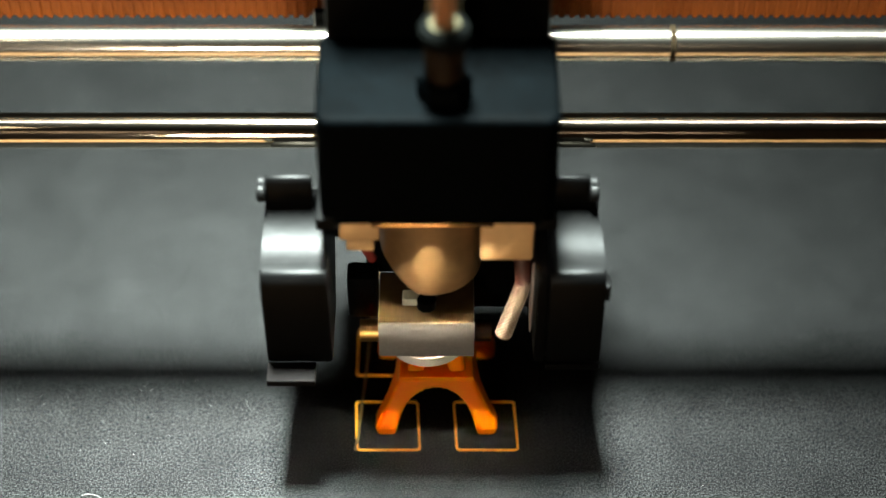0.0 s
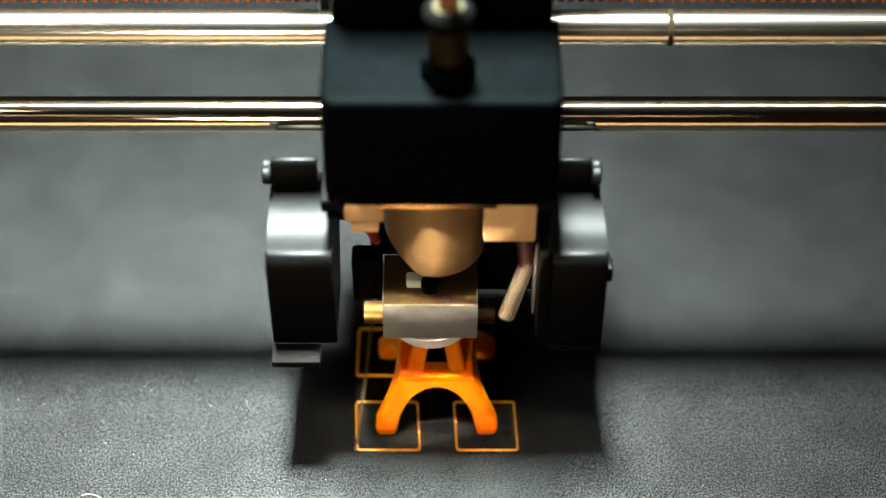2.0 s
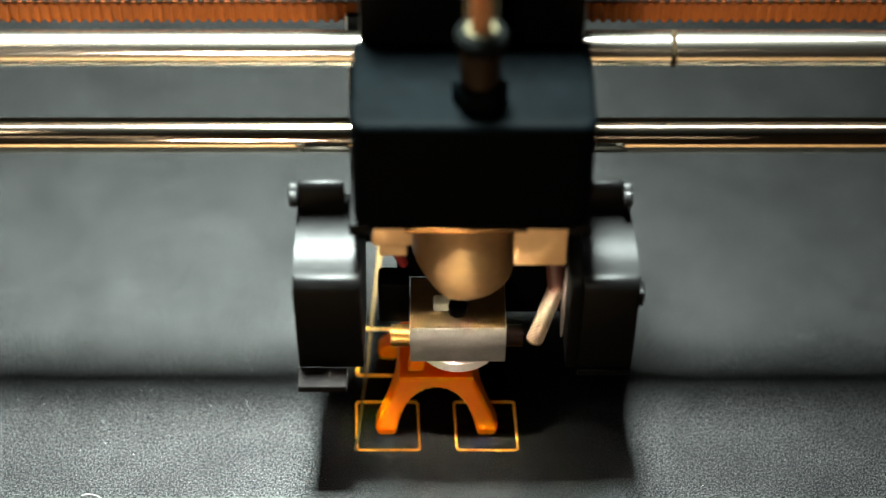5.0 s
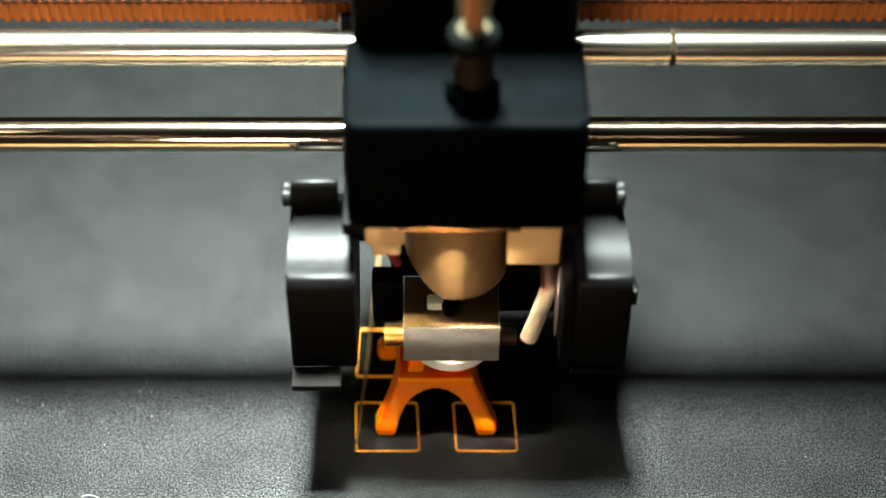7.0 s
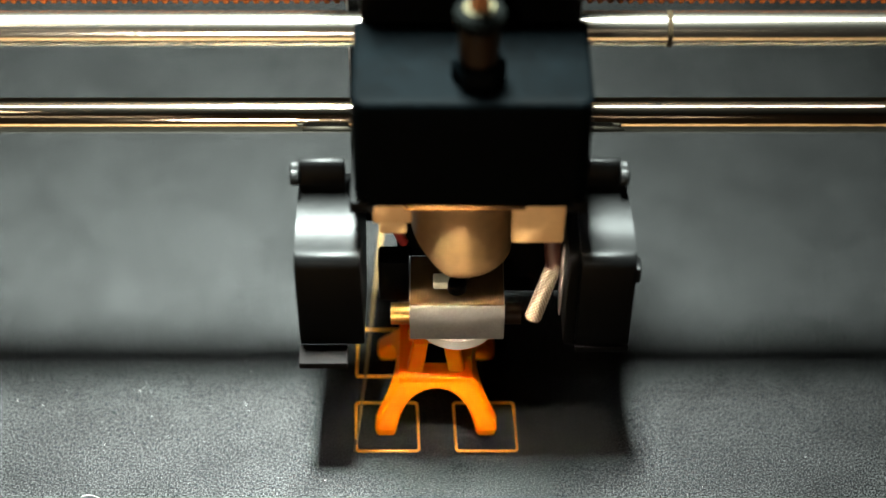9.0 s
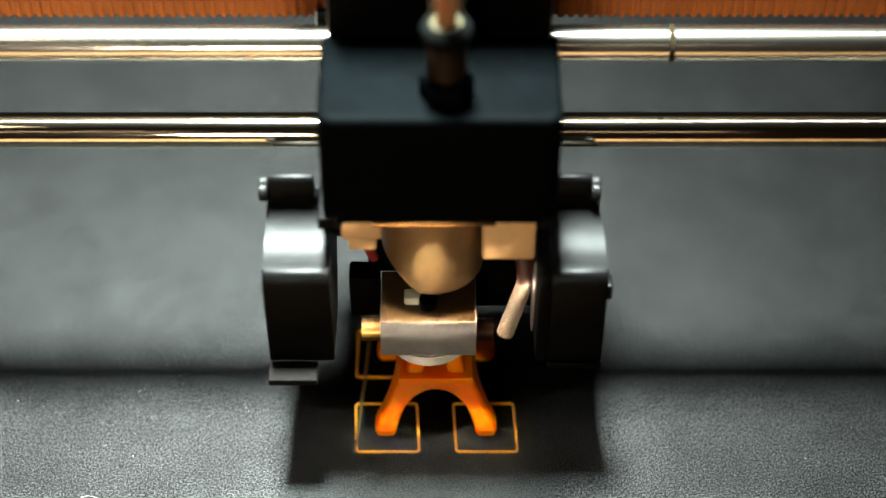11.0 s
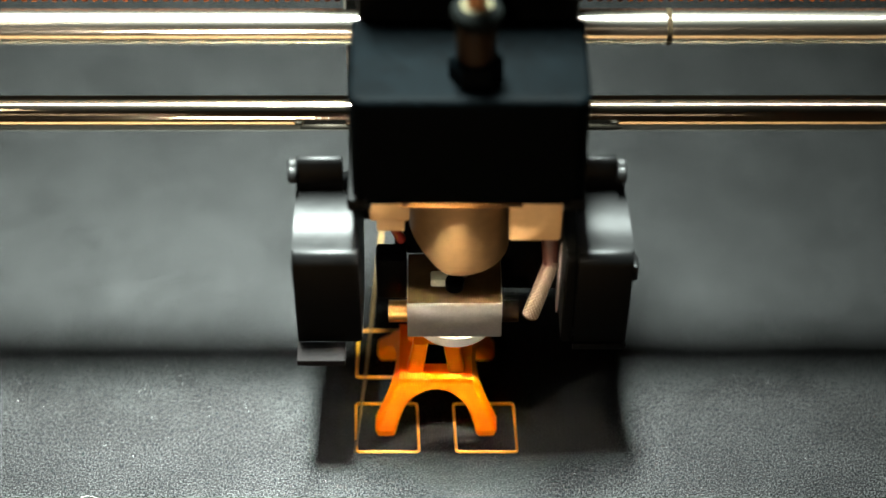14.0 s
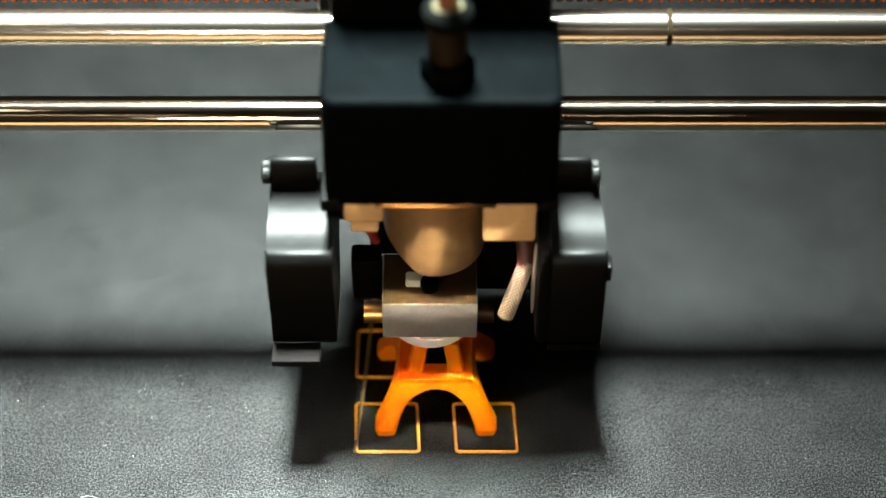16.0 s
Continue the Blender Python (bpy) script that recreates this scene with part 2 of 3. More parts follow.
def printed_tower():
    tower = thing("printed_tower", (TC[0], TC[1], 0), "half-finished bright orange printed tower on four arched legs", "model tower")
    stage = B()
    for sx in (-1, 1):
        for sy in (-1, 1):
            # the leg: a small foot, then a curve inwards up to the deck
            rings = []
            for c, h, z in ((12.0, 2.2, 0.0), (12.0, 2.65, 2.4), (11.6, 2.55, 3.8), (10.7, 2.4, 5.8), (9.6, 2.35, 7.8), (8.6, 2.35, 9.8), (7.65, 2.35, 11.6), (6.5, 2.4, 13.6), (6.1, 2.35, 14.4)):
                rings.append(square(TC[0] + sx * c, TC[1] + sy * c, h, z))
            lofted(stage, rings)
            rings = []
            for c, h, z in ((5.0, 1.95, 14.6), (4.3, 1.85, 18.0), (3.8, 1.8, 21.0), (3.55, 1.75, 23.2)):
                rings.append(square(TC[0] + sx * c, TC[1] + sy * c, h, z))
            part("upper_leg", lofted(B(), rings), orange_print, tower)
    # arched webs between the legs, one on each side
    for k in range(4):
        n = 14
        rows = []
        for i in range(n + 1):
            u = -1 + 2 * i / n
            low = 12.1 - 8.3 * abs(u) ** 2.6
            inner = max(5.2, float(np.interp(low, (2.4, 3.8, 5.8, 7.8, 9.8, 11.6), (9.5, 9.2, 8.5, 7.4, 6.4, 5.3))))
            face = []
            for j in range(7):
                z = low + (14.2 - low) * j / 6
                outer = float(np.interp(z, (2.4, 3.8, 5.8, 7.8, 9.8, 11.6, 13.6, 14.2), (14.65, 14.15, 13.1, 11.95, 10.95, 10.0, 8.9, 8.6)))
                face.append((u * min(9.8, outer - 1.2), -0.04 - outer, z))
            rows.append(face + [(7.4 * u, -5.2, 14.2), (u * 9.0, -inner, low + 0.2)])
        turn = Matrix.Rotation(k * math.pi / 2, 3, "Z")
        lofted(stage, [[tuple(turn @ Vector(p) + Vector((*TC, 0))) for p in r] for r in rows])
    # the deck: a ring slab round an open middle
    for e in ((-8.9, 8.9, -8.9, -4.0), (-8.9, 8.9, 4.0, 8.9), (-8.9, -4.0, -4.2, 4.2), (4.0, 8.9, -4.2, 4.2)):
        box(stage, TC[0] + e[0], TC[0] + e[1], TC[1] + e[2], TC[1] + e[3], 13.0, 15.0)
    lower = part("lower_stage", stage, orange_print, tower, "four arched legs joined under a square deck")
    fuse = lower.modifiers.new("fuse", "REMESH")
    fuse.mode, fuse.voxel_size, fuse.use_smooth_shade = "VOXEL", 0.00025, True
    soft = lower.modifiers.new("soft", "SMOOTH")
    soft.factor, soft.iterations = 0.5, 4


printed_tower()


def bead(points, width=0.62, height=0.36, closed=True):
    """A flat bead of filament laid on the bed along points."""
    bm = B()
    pts = [Vector((x, y)) for x, y in points]
    n = len(pts)
    rings = []
    for i, p in enumerate(pts):
        a = pts[i - 1] if closed or i else p
        b = pts[(i + 1) % n] if closed or i < n - 1 else p
        d0 = (p - a).normalized() if (p - a).length else (b - p).normalized()
        d1 = (b - p).normalized() if (b - p).length else d0
        nrm = Vector((-(d0 + d1).y, (d0 + d1).x)).normalized()
        k = 1 / max(0.5, nrm.dot(Vector((-d0.y, d0.x))))
        ring = []
        for o, z in ((-0.5, 0.004), (-0.42, 0.7), (0.0, 1.0), (0.42, 0.7), (0.5, 0.004)):
            q = p + nrm * o * width * k
            ring.append(bm.verts.new((q.x, q.y, z * height)))
        rings.append(ring)
    for i in range(n if closed else n - 1):
        a, b = rings[i], rings[(i + 1) % n]
        for j in range(5):
            m = (j + 1) % 5
            bm.faces.new((a[j], a[m], b[m], b[j]))
    if not closed:
        bm.faces.new(rings[0])
        bm.faces.new(rings[-1][::-1])
    return bm


def rounded(corners, r=0.9):
    out = []
    n = len(corners)
    for i, c in enumerate(corners):
        c = Vector(c)
        a, b = (Vector(corners[i - 1]) - c).normalized(), (Vector(corners[(i + 1) % n]) - c).normalized()
        for k in range(5):
            t = k / 4
            out.append(tuple(c + a * r * (1 - t) ** 2 + b * r * t ** 2))
    return out


def skirts():
    for pts in ([(-20.0, -3.6), (-19.3, -18.4), (-4.3, -18.4), (-5.0, -3.6)], [(3.9, -3.6), (4.6, -18.4), (19.2, -18.4), (18.6, -3.6)],
                [(-20.1, 20.4), (-20.1, 4.9), (-5.2, 4.9), (-5.2, 20.4)]):
        tagged(part("skirt_line", bead(rounded(pts)), orange_line, origin=(pts[0][0], pts[0][1], 0)),
               "thin square outline of orange filament on the bed", "skirt line", "skirt lines round the feet")
    tagged(part("purge_line", bead([(-19.6, -18.6), (-18.9, -8), (-17.9, 4.9), (-16.9, 24), (-15.6, 47.2), (-14.6, 64)], 0.75, 0.4, False), dimmed_line,
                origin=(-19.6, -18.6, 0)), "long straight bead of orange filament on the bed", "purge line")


skirts()


def litter():
    """Dust and a stray thread on the bed."""
    rnd = random.Random(5)
    bm = B()
    for k in range(95):
        x, y = (rnd.uniform(-118, -45), rnd.gauss(2, 8)) if k < 60 else (rnd.uniform(-105, 105), rnd.uniform(-31, 40))
        r = rnd.uniform(0.04, 0.11)
        a = rnd.uniform(0, 3.14)
        e = rnd.uniform(1, 3.2)
        u, w = Vector((math.cos(a), math.sin(a), 0)) * r * e, Vector((-math.sin(a), math.cos(a), 0)) * r
        c = Vector((x, y, 0.02))
        v = [bm.verts.new(c + q) for q in (u, w, -u, -w, Vector((0, 0, r)))]
        for i in range(4):
            bm.faces.new((v[i], v[(i + 1) % 4], v[4]))
    tagged(part("dust_flecks", bm, dust_pale, smooth=False), "pale flecks of dust on the dark bed", "dust", kind="stuff")
    tagged(part("thread", bead([(-83.2, -31.7), (-81.8, -31.3), (-80.4, -31.5), (-79.2, -32.0), (-78.4, -32.7)], 0.13, 0.12, False), dust_pale, origin=(-81, -31.6, 0)),
           "short curved white thread lying on the bed", "thread")


litter()


# ------------------------------------------------------------------ gantry: rods and belts, moves to and fro
RODY = 14.0
ROD_LO, ROD_HI = (RODY, 73.2), (22.0, 91.3)
gantry = thing("gantry", (0, RODY, 73), "pair of polished steel guide rods with an orange toothed belt", "gantry")


def build_gantry():
    part("lower_rod", tube(B(), (-260, *ROD_LO), (260, *ROD_LO), 4.0, sides=96), rod_steel, gantry, "polished steel guide rod")
    top = part("upper_rod", tube(B(), (-260, *ROD_HI), (260, *ROD_HI), 4.0, sides=96), worn_steel, gantry, "polished steel guide rod")
    part("groove", tube(B(), (50.4, *ROD_HI), (51.6, *ROD_HI), 4.03, sides=96), groove_dark, gantry, "narrow dark ring on the rod")
    for z0, z1, y, mat, name in ((92.9, 97.5, 30.0, belt_rubber, "belt"), (98.5, 104.2, 30.0, belt_back, "return_belt")):
        belt = part(name, box(B(), -260, 260, y, y + 0.8, z0, z1), mat, gantry, "orange toothed drive belt" if name == "belt" else "dull toothed return belt")
        bm = B()
        x = -259.0
        while x < 259:
            box(bm, x, x + 1.3, y - 0.6, y, z0 - 0.45, z1, 0.35, 2)
            x += 2.25
        teeth = part("teeth", bm, mat, belt)
        teeth["kind"] = "stuff"


build_gantry()

# ------------------------------------------------------------------ print head, moves along the rods and with them
N0 = (-3.45, -2.15, 23.3)
head = thing("extruder", N0, "black printer extruder with twin side blowers and a metal hot end", "extruder")


def blower(inner, inner_cover, outer_low, outer_high, nose):
    """A side blower with its ramped housing, duct and thumb screw; x of its inner side, of its outer side low down and at the top."""
    def leaning(bm, x_in):
        for v in bm.verts:
            if abs(v.co.x - outer_low) < abs(v.co.x - x_in):
                v.co.x += (outer_high - outer_low) * min(1, max(0, (v.co.z - 60) / 10)) ** 1.4
            elif s < 0:
                v.co.x += (inner_cover - x_in) * (1 - min(1, max(0, (v.co.z - 61) / 4.5)))
        return bm
    label = "satin black blower housing with a curved ramp"
    s = 1 if outer_high > inner else -1
    ramp = [(-19.3, 33.5), (-19.3, 57.6), (-19.2, 58.45), (-18.97, 59.15), (-18.62, 59.75), (-18.2, 60.2), (-17.8, 60.48), (-17.4, 60.63), (-16.9, 60.71), (-15.70, 60.80), (-13.71, 60.96), (-11.73, 61.25), (-9.80, 61.76), (-7.92, 62.45), (-6.10, 63.28), (-4.36, 64.27), (-2.75, 65.44), (-1.72, 66.32),
            (-1.32, 67.12), (2.28, 65.32), (9.0, 60.0), (9.0, 50.0), (-2.0, 33.5)]
    body = part("blower", leaning(extruded(B(), ramp, min(inner, outer_low), max(inner, outer_low), 0.5), inner), gloss_plastic, head, label)
    if s > 0:
        cover = [(y + 0.1, z - (0.12 if i < 10 else 0.6)) for i, (y, z) in enumerate(ramp)]
        part("inner_cover", extruded(B(), cover, inner_cover, inner - 0.05, 0.5), black_plastic, body)
    part("duct_nose", box(B(), min(inner, outer_low), max(inner, outer_low), -25.1 if s < 0 else -20.2, -19.3, 31.6, 33.5, 0.3), nose, body)
    part("boss", extruded(B(), [(-2.52, 67.26), (-2.52, 72.82), (-2.12, 73.52), (-1.52, 73.82), (-0.72, 73.82), (1.08, 67.26)], min(inner, outer_high), max(inner, outer_high), 0.3), gloss_plastic, body)
    bm = B()
    n = 26
    rings = []
    for x, k in ((0.05, 0.6), (0.3, 0.96), (0.6, 1), (1.8, 1), (2.2, 0.86)):
        rings.append([bm.verts.new((outer_high + s * x, -1.02 + (2.56 + 0.13 * (i % 2)) * k * math.cos(math.pi * i / n), 69.39 + (2.56 + 0.13 * (i % 2)) * k * math.sin(math.pi * i / n)))
                      for i in range(2 * n)])
    for lo, hi in zip(rings, rings[1:]):
        for i in range(2 * n):
            j = (i + 1) % (2 * n)
            bm.faces.new((lo[i], lo[j], hi[j], hi[i]))
    bm.faces.new(rings[0][::-1])
    bm.faces.new(rings[-1])
    part("thumb_screw", bm, dark_steel, body, "knurled dark steel screw head")


def build_head():
    # the black block, the housing behind it and the carriage on the rods
    bm = box(B(), -24.5, 24.9, -16.0, 10.4, 75.6, 102.1)
    upright = [e for e in bm.edges if abs(e.verts[0].co.z - e.verts[1].co.z) > 5 and e.verts[0].co.y < 0]
    bmesh.ops.bevel(bm, geom=upright, offset=3.4, segments=5, profile=0.5, affect="EDGES")
    rim = [e for e in bm.edges if min(v.co.z for v in e.verts) > 102 and min(v.co.y for v in e.verts) < 10]
    bmesh.ops.bevel(bm, geom=rim, offset=1.3, segments=3, profile=0.5, affect="EDGES")
    part("cover_block", bm, block_plastic, head, "matt black front cover block")
    part("cover_rim", box(B(), -22.8, 23.2, -13.0, -12.0, 74.4, 75.55, 0.2), amber_lit_edge, head, "rim under the cover, its orange light put into the colour")
    part("cover_lip", box(B(), -21.4, 21.9, -16.0, -15.1, 73.6, 75.55, 0.2), block_plastic, head)
    part("upper_housing", box(B(), -23.2, 23.6, 10.5, 26.8, 93, 150, 1.0), black_plastic, head)
    part("carriage", box(B(), -23.0, 23.2, 10.5, 26.8, 43.0, 92.8, 0.6), black_plastic, head)
    part("lower_carriage", box(B(), -26.5, 24.0, 10.5, 19.0, 43.0, 67.5, 0.6), black_plastic, head)
    # added block above the view, darkens the bed behind the head
    part("unseen_shade_block", box(B(), -34, 32, 29.0, 52, 108, 150, 1.5), black_plastic, head)
    plate = part("back_plate", box(B(), -26.7, 23.4, 27.0, 28.4, 40.0, 96.0, 0.2), black_plastic, head)
    part("plate_edge", box(B(), -27.1, -26.72, 27.1, 28.3, 40.2, 95.8), edge_pale, plate, "pale worn edge of the plate")
    part("led_strip", box(B(), -12, 1, -15.05, -14.0, 75.0, 75.5), led_glow, head, "small lit lamp strip under the cover")
    # added baffle to bound the strip's light, amber glow put into its colour
    part("lamp_baffle", box(B(), -14.0, 12.0, -13.85, -13.45, 70.6, 75.55), glow_amber, head, "added screen that keeps the strip's light off the heat sink")
    for x0, x1 in ((-25.6, -20.5), (20.5, 25.0)):
        part("fan_bracket", box(B(), x0, x1, -15.0, 10.0, 70.5, 74.0, 0.5), black_plastic, head)
    # feed tube on top
    fit = part("tube_fitting", lathe(B(), (1.5, -8.0), ((3.9, 107.6), (4.0, 108.2), (4.2, 114.6), (3.6, 116))), dark_brass, head, "dark brass push fitting")
    # foot coloured black for the shade on the fitting's lower part
    part("shaded_hex", lathe(B(), (1.5, -8.0), ((5.4, 102.1), (5.6, 102.5), (5.6, 106.6), (5.0, 107.5)), 6), block_plastic, fit, "six-sided foot of the fitting, its shade put in as black")
    part("collar", lathe(B(), (1.5, -8.0), ((3.4, 116.1), (5.0, 116.6), (5.2, 119.0), (4.6, 120.0), (3.0, 120.2))), collar_grey, fit, "grey release collar")
    part("feed_tube", lathe(B(), (1.5, -8.0), ((3.2, 120.3), (3.2, 150.0))), tube_cream, head, "translucent cream feed tube")
    part("filament", lathe(B(), (1.5, -8.0), ((2.0, 120.4), (2.0, 151.0))), filament_orange, head, "orange filament inside the tube")
    # hot end
    # heat sink: a sleeve cut off aslant on one side, with a thin turned lip along the cut
    bm = B()
    n = 72
    cx, cy, R = -1.5, -0.6, 11.4
    cut = []
    for i in range(n):
        th = 2 * math.pi * i / n
        over = max(0, -R * math.cos(th) - 2.8)
        cut.append((math.cos(th), math.sin(th), 47.3 + 0.95 * over * over / (over + 1.2)))
    rings = []
    for r, dz, top in ((R - 1.3, 0.5, 0), (R - 1.0, 0.0, 0), (R - 0.2, 0.0, 0), (R, 0.35, 0), (R, 0.9, 0), (R, 0.0, 1)):
        rings.append([bm.verts.new((cx + r * c, cy + r * q, 75.5 if top else z + dz)) for c, q, z in cut])
    for lo, hi in zip(rings, rings[1:]):
        for i in range(n):
            j = (i + 1) % n
            bm.faces.new((lo[i], lo[j], hi[j], hi[i]))
    bm.faces.new(rings[-1])
    hs = part("heatsink", bm, brown_metal, head, "smooth brown metal heat sink sleeve, cut aslant")
    # the hollow's shade, put in as an added black plug
    part("hollow_shade", lathe(B(), (cx, cy), ((9.9, 56.5), (9.9, 65.0)), 32), black_plastic, hs, "black plug for the shade inside the sleeve")
    part("throat", lathe(B(), (-1.8, -3.0), ((2.6, 39.1), (2.6, 56.4))), dark_steel, head)
    hb = part("heater_block", box(B(), -13.4, 8.4, -12.7, 3.3, 27.6, 39.0, 0.25), heater_metal, head, "grey machined metal heater block")
    # the lit heat sink's brown reflection, put into a sheet's colour
    part("top_reflection", box(B(), -13.2, 8.2, -12.5, 3.1, 38.95, 39.12), brown_tint, hb, "thin brown sheet for the heat sink's reflection on the block")
    part("cap_screw", lathe(B(), (-2.5, -7.4), ((2.2, 39.05), (2.2, 41.2), (1.9, 41.5), (1.2, 41.5))), black_plastic, hb, "black cap screw")
    part("insulation_pad", box(B(), -8.0, -4.0, -7.6, -4.4, 39.05, 41.4, 0.5), cream_pad, hb, "cream insulation pad")
    for x0, x1 in ((-17.8, -13.45), (8.45, 12.4)):
        part("cartridge_end", tube(B(), (x0, -7.6, 31.0), (x1, -7.6, 31.0), 2.6), brass if x0 < 0 else dark_brass, hb, "brass cartridge end")
    part("nozzle_collar", lathe(B(), (-2.4, -3.6), ((4.0, 23.8), (9.0, 24.2), (9.8, 24.8), (9.8, 27.5)), 64), white_silicone, head, "white silicone collar round the nozzle")
    part("nozzle", lathe(B(), (N0[0], N0[1]), ((0.3, 23.3), (1.2, 23.6), (1.2, 23.85))), brass, head, "brass nozzle tip")
    # brackets under the cover
    part("bracket", box(B(), 9.3, 20.8, -12.0, -6.0, 58.5, 75.5, 0.6), tan_plastic, head, "tan plastic bracket")
    bm = box(B(), -21.0, -12.4, -12.0, -6.0, 64.6, 75.5, 0.5)
    box(bm, -19.6, -13.6, -11.8, -6.0, 61.3, 64.5, 0.4)
    part("bracket", bm, tan_plastic, head, "tan plastic bracket")
    part("wire_clip", box(B(), -20.8, -13.6, -2.0, 4.0, 29.0, 42.0, 0.8), black_plastic, head)
    part("wire", tube(B(), (-16.6, -4.6, 56.5), (-14.6, -3.0, 50.0), 1.1, sides=16), red_wire, head, "red insulated wire")
    # sleeved cable: a woven tube with rows of pale knots, open at its end
    bm = B()
    a, b = Vector((14.9, -12.0, 34.4)), Vector((19.6, -9.0, 50.0))
    d = (b - a).normalized()
    u = d.orthogonal().normalized()
    w = d.cross(u)
    tube(bm, a, b, 1.85, 1.7, 28, caps=False)
    tube(bm, a + d * 3, a, 1.5, 1.5, 28)
    sl = part("cable_sleeve", bm, sleeve_cloth, head, "woven beige glass-fibre cable sleeve")
    bm = B()
    for i in range(28):
        for k in range(14):
            ang = (k + 0.5 * (i % 2)) * 2 * math.pi / 14
            c = a + d * (0.5 + i * 0.56) + (1.84 - 0.005 * i) * (math.cos(ang) * u + math.sin(ang) * w)
            bmesh.ops.create_icosphere(bm, subdivisions=1, radius=0.21, matrix=Matrix.Translation(c))
    part("weave", bm, knot_pale, sl, "rows of pale knots in the weave")["kind"] = "stuff"
    bm = B()
    for k in range(24):
        p, q = (a + d * 0.1 + 1.68 * (math.cos(t) * u + math.sin(t) * w) for t in (2 * math.pi * k / 24, 2 * math.pi * (k + 1) / 24))
        tube(bm, p, q, 0.28, sides=8, caps=False)
    part("sleeve_end", bm, brown_tint, sl, "rolled brown end of the sleeve")
    part("wire_core", tube(B(), a - d * 0.3, a + d * 3, 0.75, sides=16), dark_steel, sl)
    part("heat_shrink", tube(B(), b - d * 1.5, b + Vector((-1.2, 3.0, 9.5)), 1.8, 2.0, sides=24), shrink_brown, head, "dark red-brown shrink tubing over the cable")
    bm = B()
    bmesh.ops.create_uvsphere(bm, u_segments=20, v_segments=14, radius=1.0)
    for v in bm.verts:
        v.co = Vector((21.2 + 0.55 * v.co.x, -9.5 + 1.6 * v.co.y - 0.9 * v.co.z, 44.0 + 12.5 * v.co.z))
    part("spring_strip", bm, pale_metal, head, "thin pale metal strip")
    # left nose paler, right one black: its shade is put into the colour
    blower(-27.2, -23.5, -38.1, -37.0, lit_nose_plastic)
    blower(24.2, 21.5, 36.4, 32.9, black_plastic)
    part("side_panel", box(B(), 4.0, 24.0, 4.0, 9.0, 26.0, 74.0, 0.6), black_plastic, head)
    part("side_tab", box(B(), 36.2, 37.5, -19.0, -15.0, 53.0, 57.6, 0.5), gloss_plastic, head, "small black tab on the blower")
    part("rear_shroud", box(B(), -16.5, -5.0, 4.0, 9.0, 38.0, 70.0, 0.6), black_plastic, head)


build_head()
pendant = thing("panel_lamp", (-50, 155, 2499), "oblong dark metal panel lamp hanging over the printer", "lamp")
part("housing", box(B(), -130, 30, 30, 240, 1020, 1050, 6), lamp_shell, pendant)
for x in (-110, 10):
    part("cord", tube(B(), (x, 155, 1050), (x, 155, 2499), 2, sides=8), lamp_shell, pendant)
# unseen body added for the warm ambient fill
tagged(part("room_fill", lathe(B(), (-900, -1200), ((150, 2405), (170, 2412), (160, 2440), (60, 2499))), lamp_shell, origin=(-900, -1200, 2499)),
       "added dark round ceiling lamp for dim warm fill", "lamp")
# body of the added front fill lamp, unseen
fill_lamp = thing("front_fill", (-420, -330, -60), "added dark fill lamp standing low before the printer", "lamp")
part("shade", tube(B(), (-131, -725, 201), (-150, -834, 229), 46, 24, sides=24), lamp_shell, fill_lamp)
part("arm", tube(B(), (-150, -834, 229), (-420, -330, -45), 6, sides=12), lamp_shell, fill_lamp)
part("foot", lathe(B(), (-420, -330), ((70, -60), (70, -50), (20, -44))), lamp_shell, fill_lamp)
for name, x, y, z, length, label in (("tube_lamp", 0, 162, 1092, 1200, "slim white tube lamp over the printer"), ("tube_lamp", -400, -1412, 906, 1600, "warm tube lamp on a stand behind the camera")):
    lamp = thing(name, (x, y, z), label, "lamp")
    if y > 0:
        part("housing", tube(B(), (x - length / 2, y, z), (x + length / 2, y, z), 8, sides=16), lamp_shell, lamp)
        for dx in (-500, 500):
            part("cord", tube(B(), (x + dx, y, z + 8), (x + dx, y, 2499), 2, sides=8), lamp_shell, lamp)
    else:
        part("housing", box(B(), x - length / 2, x + length / 2, y - 30, y - 8, z - 55, z + 65, 4), lamp_shell, lamp)
        part("stand", tube(B(), (x, y - 20, -750), (x, y - 20, z - 55), 14, sides=16), lamp_shell, lamp)


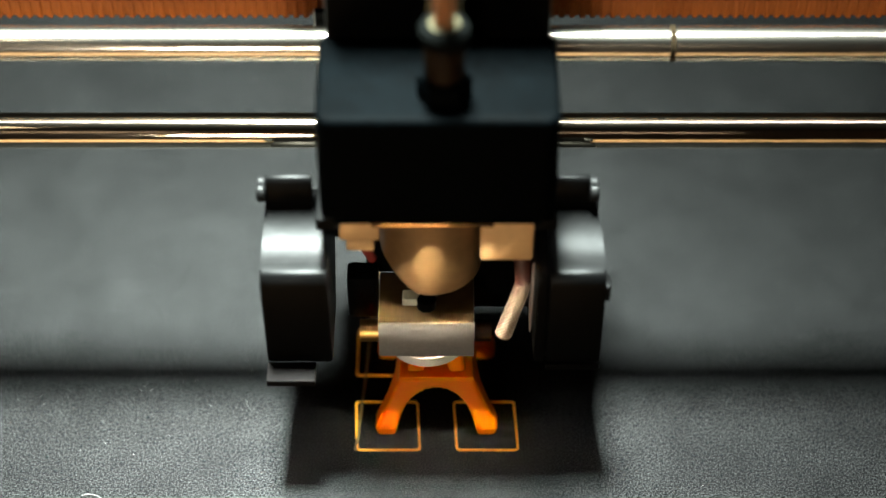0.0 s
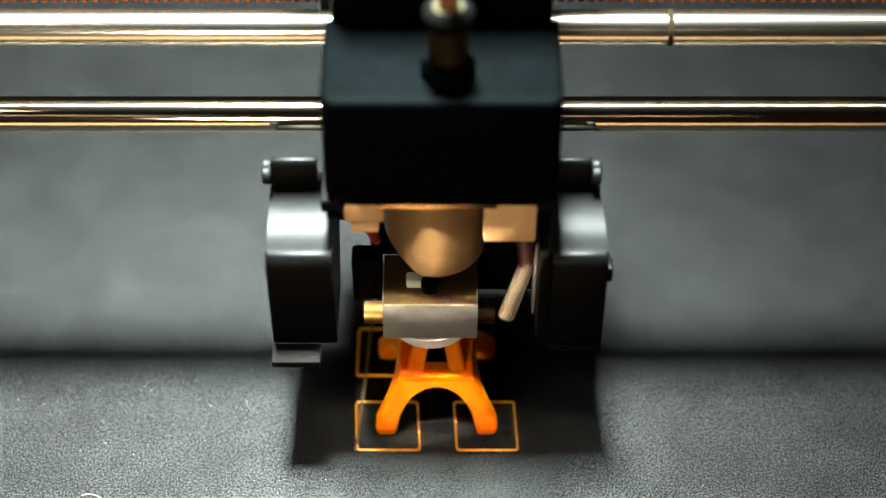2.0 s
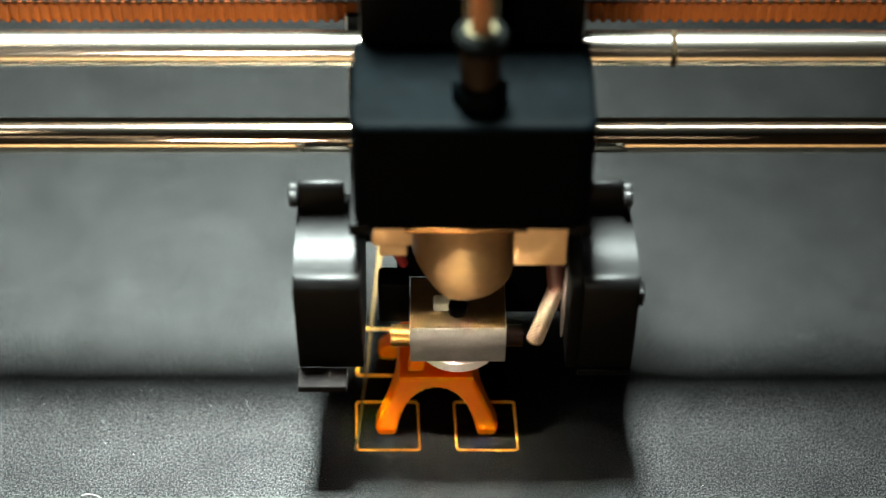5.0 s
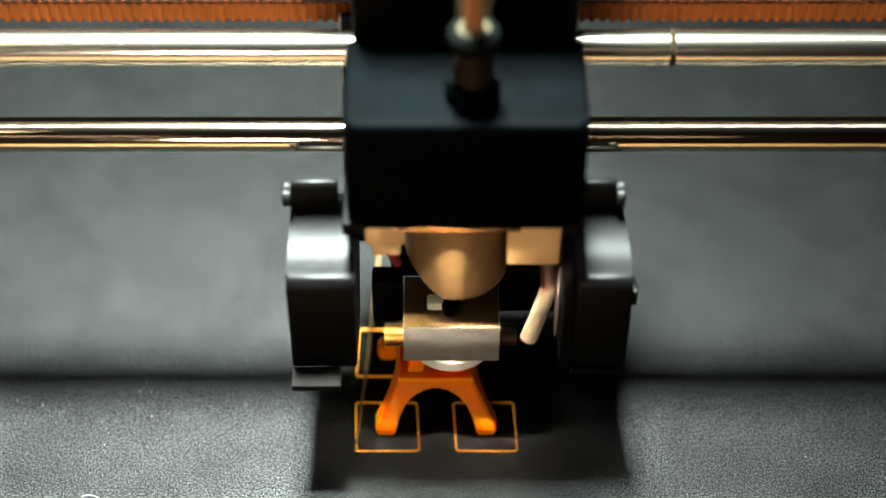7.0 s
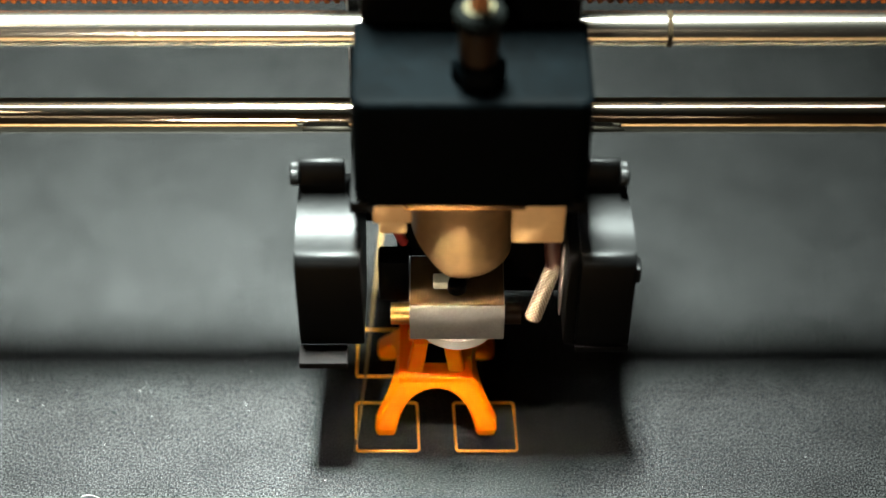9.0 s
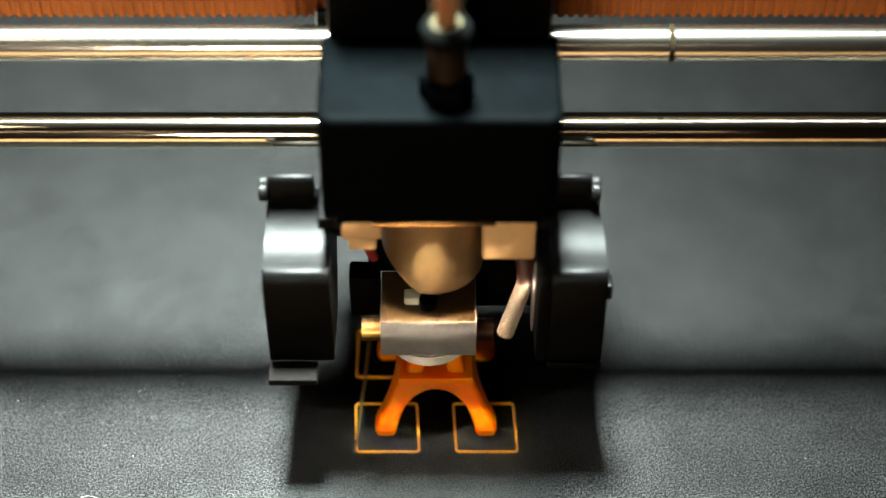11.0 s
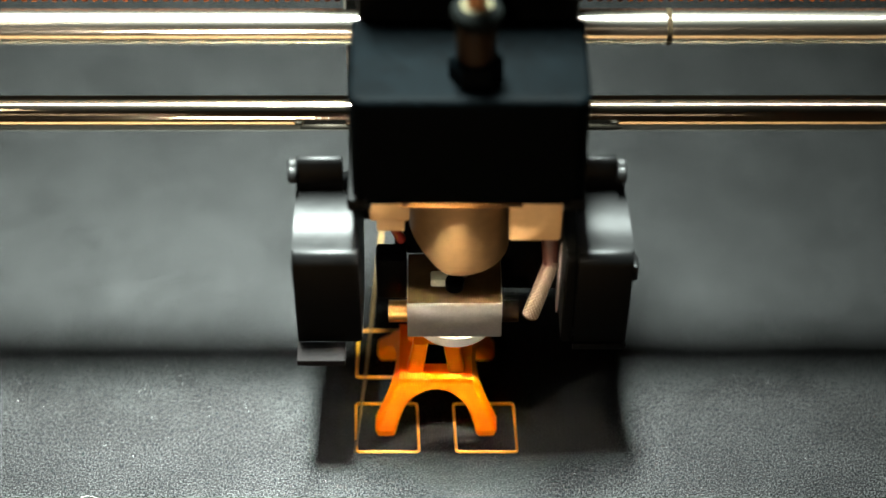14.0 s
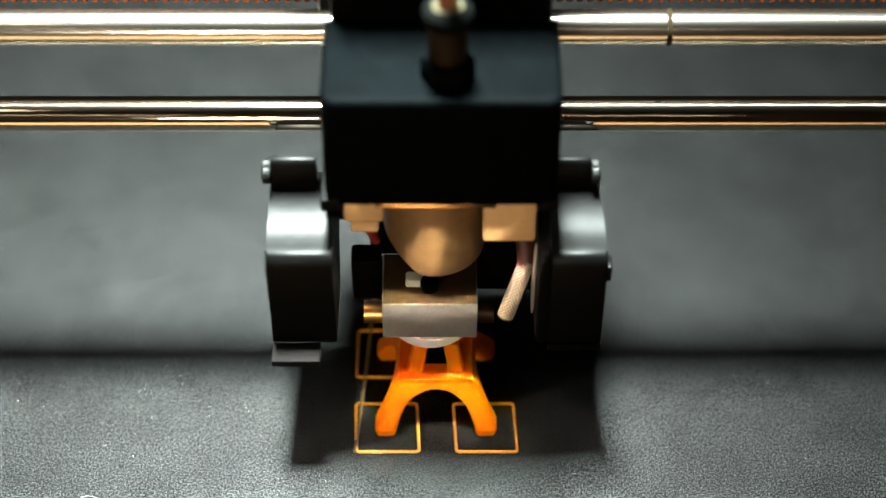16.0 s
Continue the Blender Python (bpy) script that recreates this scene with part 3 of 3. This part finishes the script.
# ------------------------------------------------------------------ what moves
def motions():
    # seconds, and millimetres along the rods and away from the start
    steps = [
        (0, 0, 0), (0.1, -0.29, -0.41), (0.2, 0.05, -0.05), (0.3, -0.53, -0.59), (0.4, 0.54, -1.67), (0.5, 1.33, -1.42), (0.6, 0.78, 0.13), (0.7, -0.24, 0.49),
        (0.8, -1.61, 0.49), (0.9, -1.19, -0.05), (1, -0.75, -1.42), (1.1, -1.27, -2.2), (1.2, -0.46, -1.49), (1.3, -0.56, -0.23), (1.4, -0.99, 3.76), (1.5, -0.43, 5.77),
        (1.6, -0.18, 6.33), (1.7, -0.93, 6.33), (1.8, -2.02, 5.78), (1.9, -1, 5.6), (2, 0.82, 5.59), (2.1, 0.41, 6.89), (2.2, 0.08, 8), (2.3, -0.78, 7.63),
        (2.4, -1.69, 8), (2.5, -1.68, 7.42), (2.6, -1.56, 6.33), (2.7, -1.41, 5.97), (2.8, 5.63, 5.97), (2.9, 6.37, 6.15), (3, 6.21, 6.87), (3.1, 6.85, 6.52),
        (3.2, 7.55, 7.44), (3.3, 7.02, 7.82), (3.4, 5.91, 7.44), (3.5, 5.5, 8.15), (3.6, 5.19, 6.89), (3.7, 5.4, 5.6), (3.8, 6.78, 5.6), (3.9, 7.51, 5.97),
        (4, 7.59, 6.69), (4.1, 6.96, 2.67), (4.2, 6.74, 0.13), (4.3, 6.17, -0.59), (4.4, 6.89, -0.23), (4.5, 8.34, 0.36), (4.6, 6.72, 0.49), (4.7, 5.6, 0.49),
        (4.8, 5.56, -0.77), (4.9, 5.89, -2.02), (5, 7.11, -1.6), (5.1, 7.62, -2.02), (5.2, 7.59, -1.49), (5.3, 7.65, -0.05), (5.4, 7, 0.72), (5.6, 0.57, 0.18),
        (5.7, -0.21, 0.78), (5.8, -1.13, 0.49), (5.9, -1.5, -0.47), (6, -1.03, -1.38), (6.1, -0.09, -1.55), (6.2, 0.62, -0.85), (6.3, 0.56, 0.19), (6.4, -0.23, 0.79),
        (6.5, -1.15, 0.48), (6.6, -1.5, -0.49), (6.7, -1.02, -1.39), (6.9, 5.51, -0.13), (7, 5.8, -1.13), (7.1, 6.7, -1.5), (7.2, 7.52, -0.96), (7.3, 7.3, 0.4),
        (7.4, 7.4, 0.76), (7.5, 6.54, 0.8), (7.6, 5.58, 0.04), (7.7, 5.54, -1.22), (7.8, 5.91, -1.22), (7.9, 7.15, -1.22), (8, 8.41, -1.69), (8.1, 7.36, -0.68),
        (8.2, 6.81, 0.22), (8.3, 5.75, 7.16), (8.4, 5.65, 6.79), (8.5, 6.81, 6.41), (8.6, 5.74, 7.35), (8.7, 5.06, 8.09), (8.8, 5.14, 6.79), (8.9, 5.48, 5.5),
        (9, 7.11, 5.5), (9.1, 7.34, 5.87), (9.2, 6.89, 6.98), (9.3, 6.89, 7.71), (9.4, 5.94, 7.84), (9.5, 5.26, 7.1), (9.7, 0.17, 7.38), (9.8, -0.61, 7.98),
        (9.9, -1.53, 7.69), (10, -1.9, 6.73), (10.1, -1.43, 5.82), (10.2, -0.49, 5.65), (10.3, 0.22, 6.35), (10.4, 0.16, 7.39), (10.5, -0.63, 7.99), (10.6, -1.55, 7.68),
        (10.7, -1.9, 6.71), (10.8, -1.42, 5.81), (11, 0.57, 0.78), (11.1, -0.21, 1.38), (11.2, -1.13, 1.09), (11.3, -0.28, 0.49), (11.4, -1, 0.13), (11.5, -1.07, -0.89),
        (11.6, -0.91, -0.95), (11.7, 0.19, -0.77), (11.8, 0.84, -1.13), (11.9, 0.87, 0.13), (12, 0.87, 1.07), (12.1, -0.95, 1.21), (12.2, -1.31, 1.03), (12.3, 0.4, -0.23),
        (12.4, 5.98, -0.23), (12.5, 6.99, -0.36), (12.6, 6.05, 0.67), (12.7, 6.01, -0.59), (12.8, 7.13, -0.77), (12.9, 7.75, -0.77), (13, 7.61, -0.36), (13.1, 7.54, 0.67),
        (13.2, 6.9, 1.03), (13.3, 5.65, 1.03), (13.4, 5.35, -0.05), (13.5, 5.95, -1.42), (13.6, 6.56, 0.49), (13.7, 6.36, 5.59), (13.8, 6.17, 6.7), (13.9, 5.54, 6.7),
        (14, 6.57, 6.5), (14.1, 7.12, 7.62), (14.2, 6.69, 8.37), (14.3, 5.85, 7.81), (14.4, 5.18, 8.37), (14.5, 5.41, 7.05), (14.6, 5.08, 5.96), (14.7, 6.47, 5.96),
        (14.8, 7.33, 6.14), (14.9, 6.77, 7.07), (15, 4.41, 7.05), (15.1, -0.16, 7.25), (15.2, -0.62, 6.7), (15.3, -0.15, 7.07), (15.4, -0.83, 7.81), (15.5, -1.41, 8.34),
        (15.6, -1.57, 7.62), (15.7, -1.35, 6.33), (15.8, -1.7, 5.96), (15.9, -0.44, 5.96), (16, 0.86, 6.32),
    ]
    walk(head, [(t, pose((N0[0] + x) * MM, (N0[1] + y) * MM, N0[2] * MM)) for t, x, y in steps])
    walk(gantry, [(t, pose(0, (RODY + y) * MM, 73 * MM)) for t, x, y in steps])


motions()
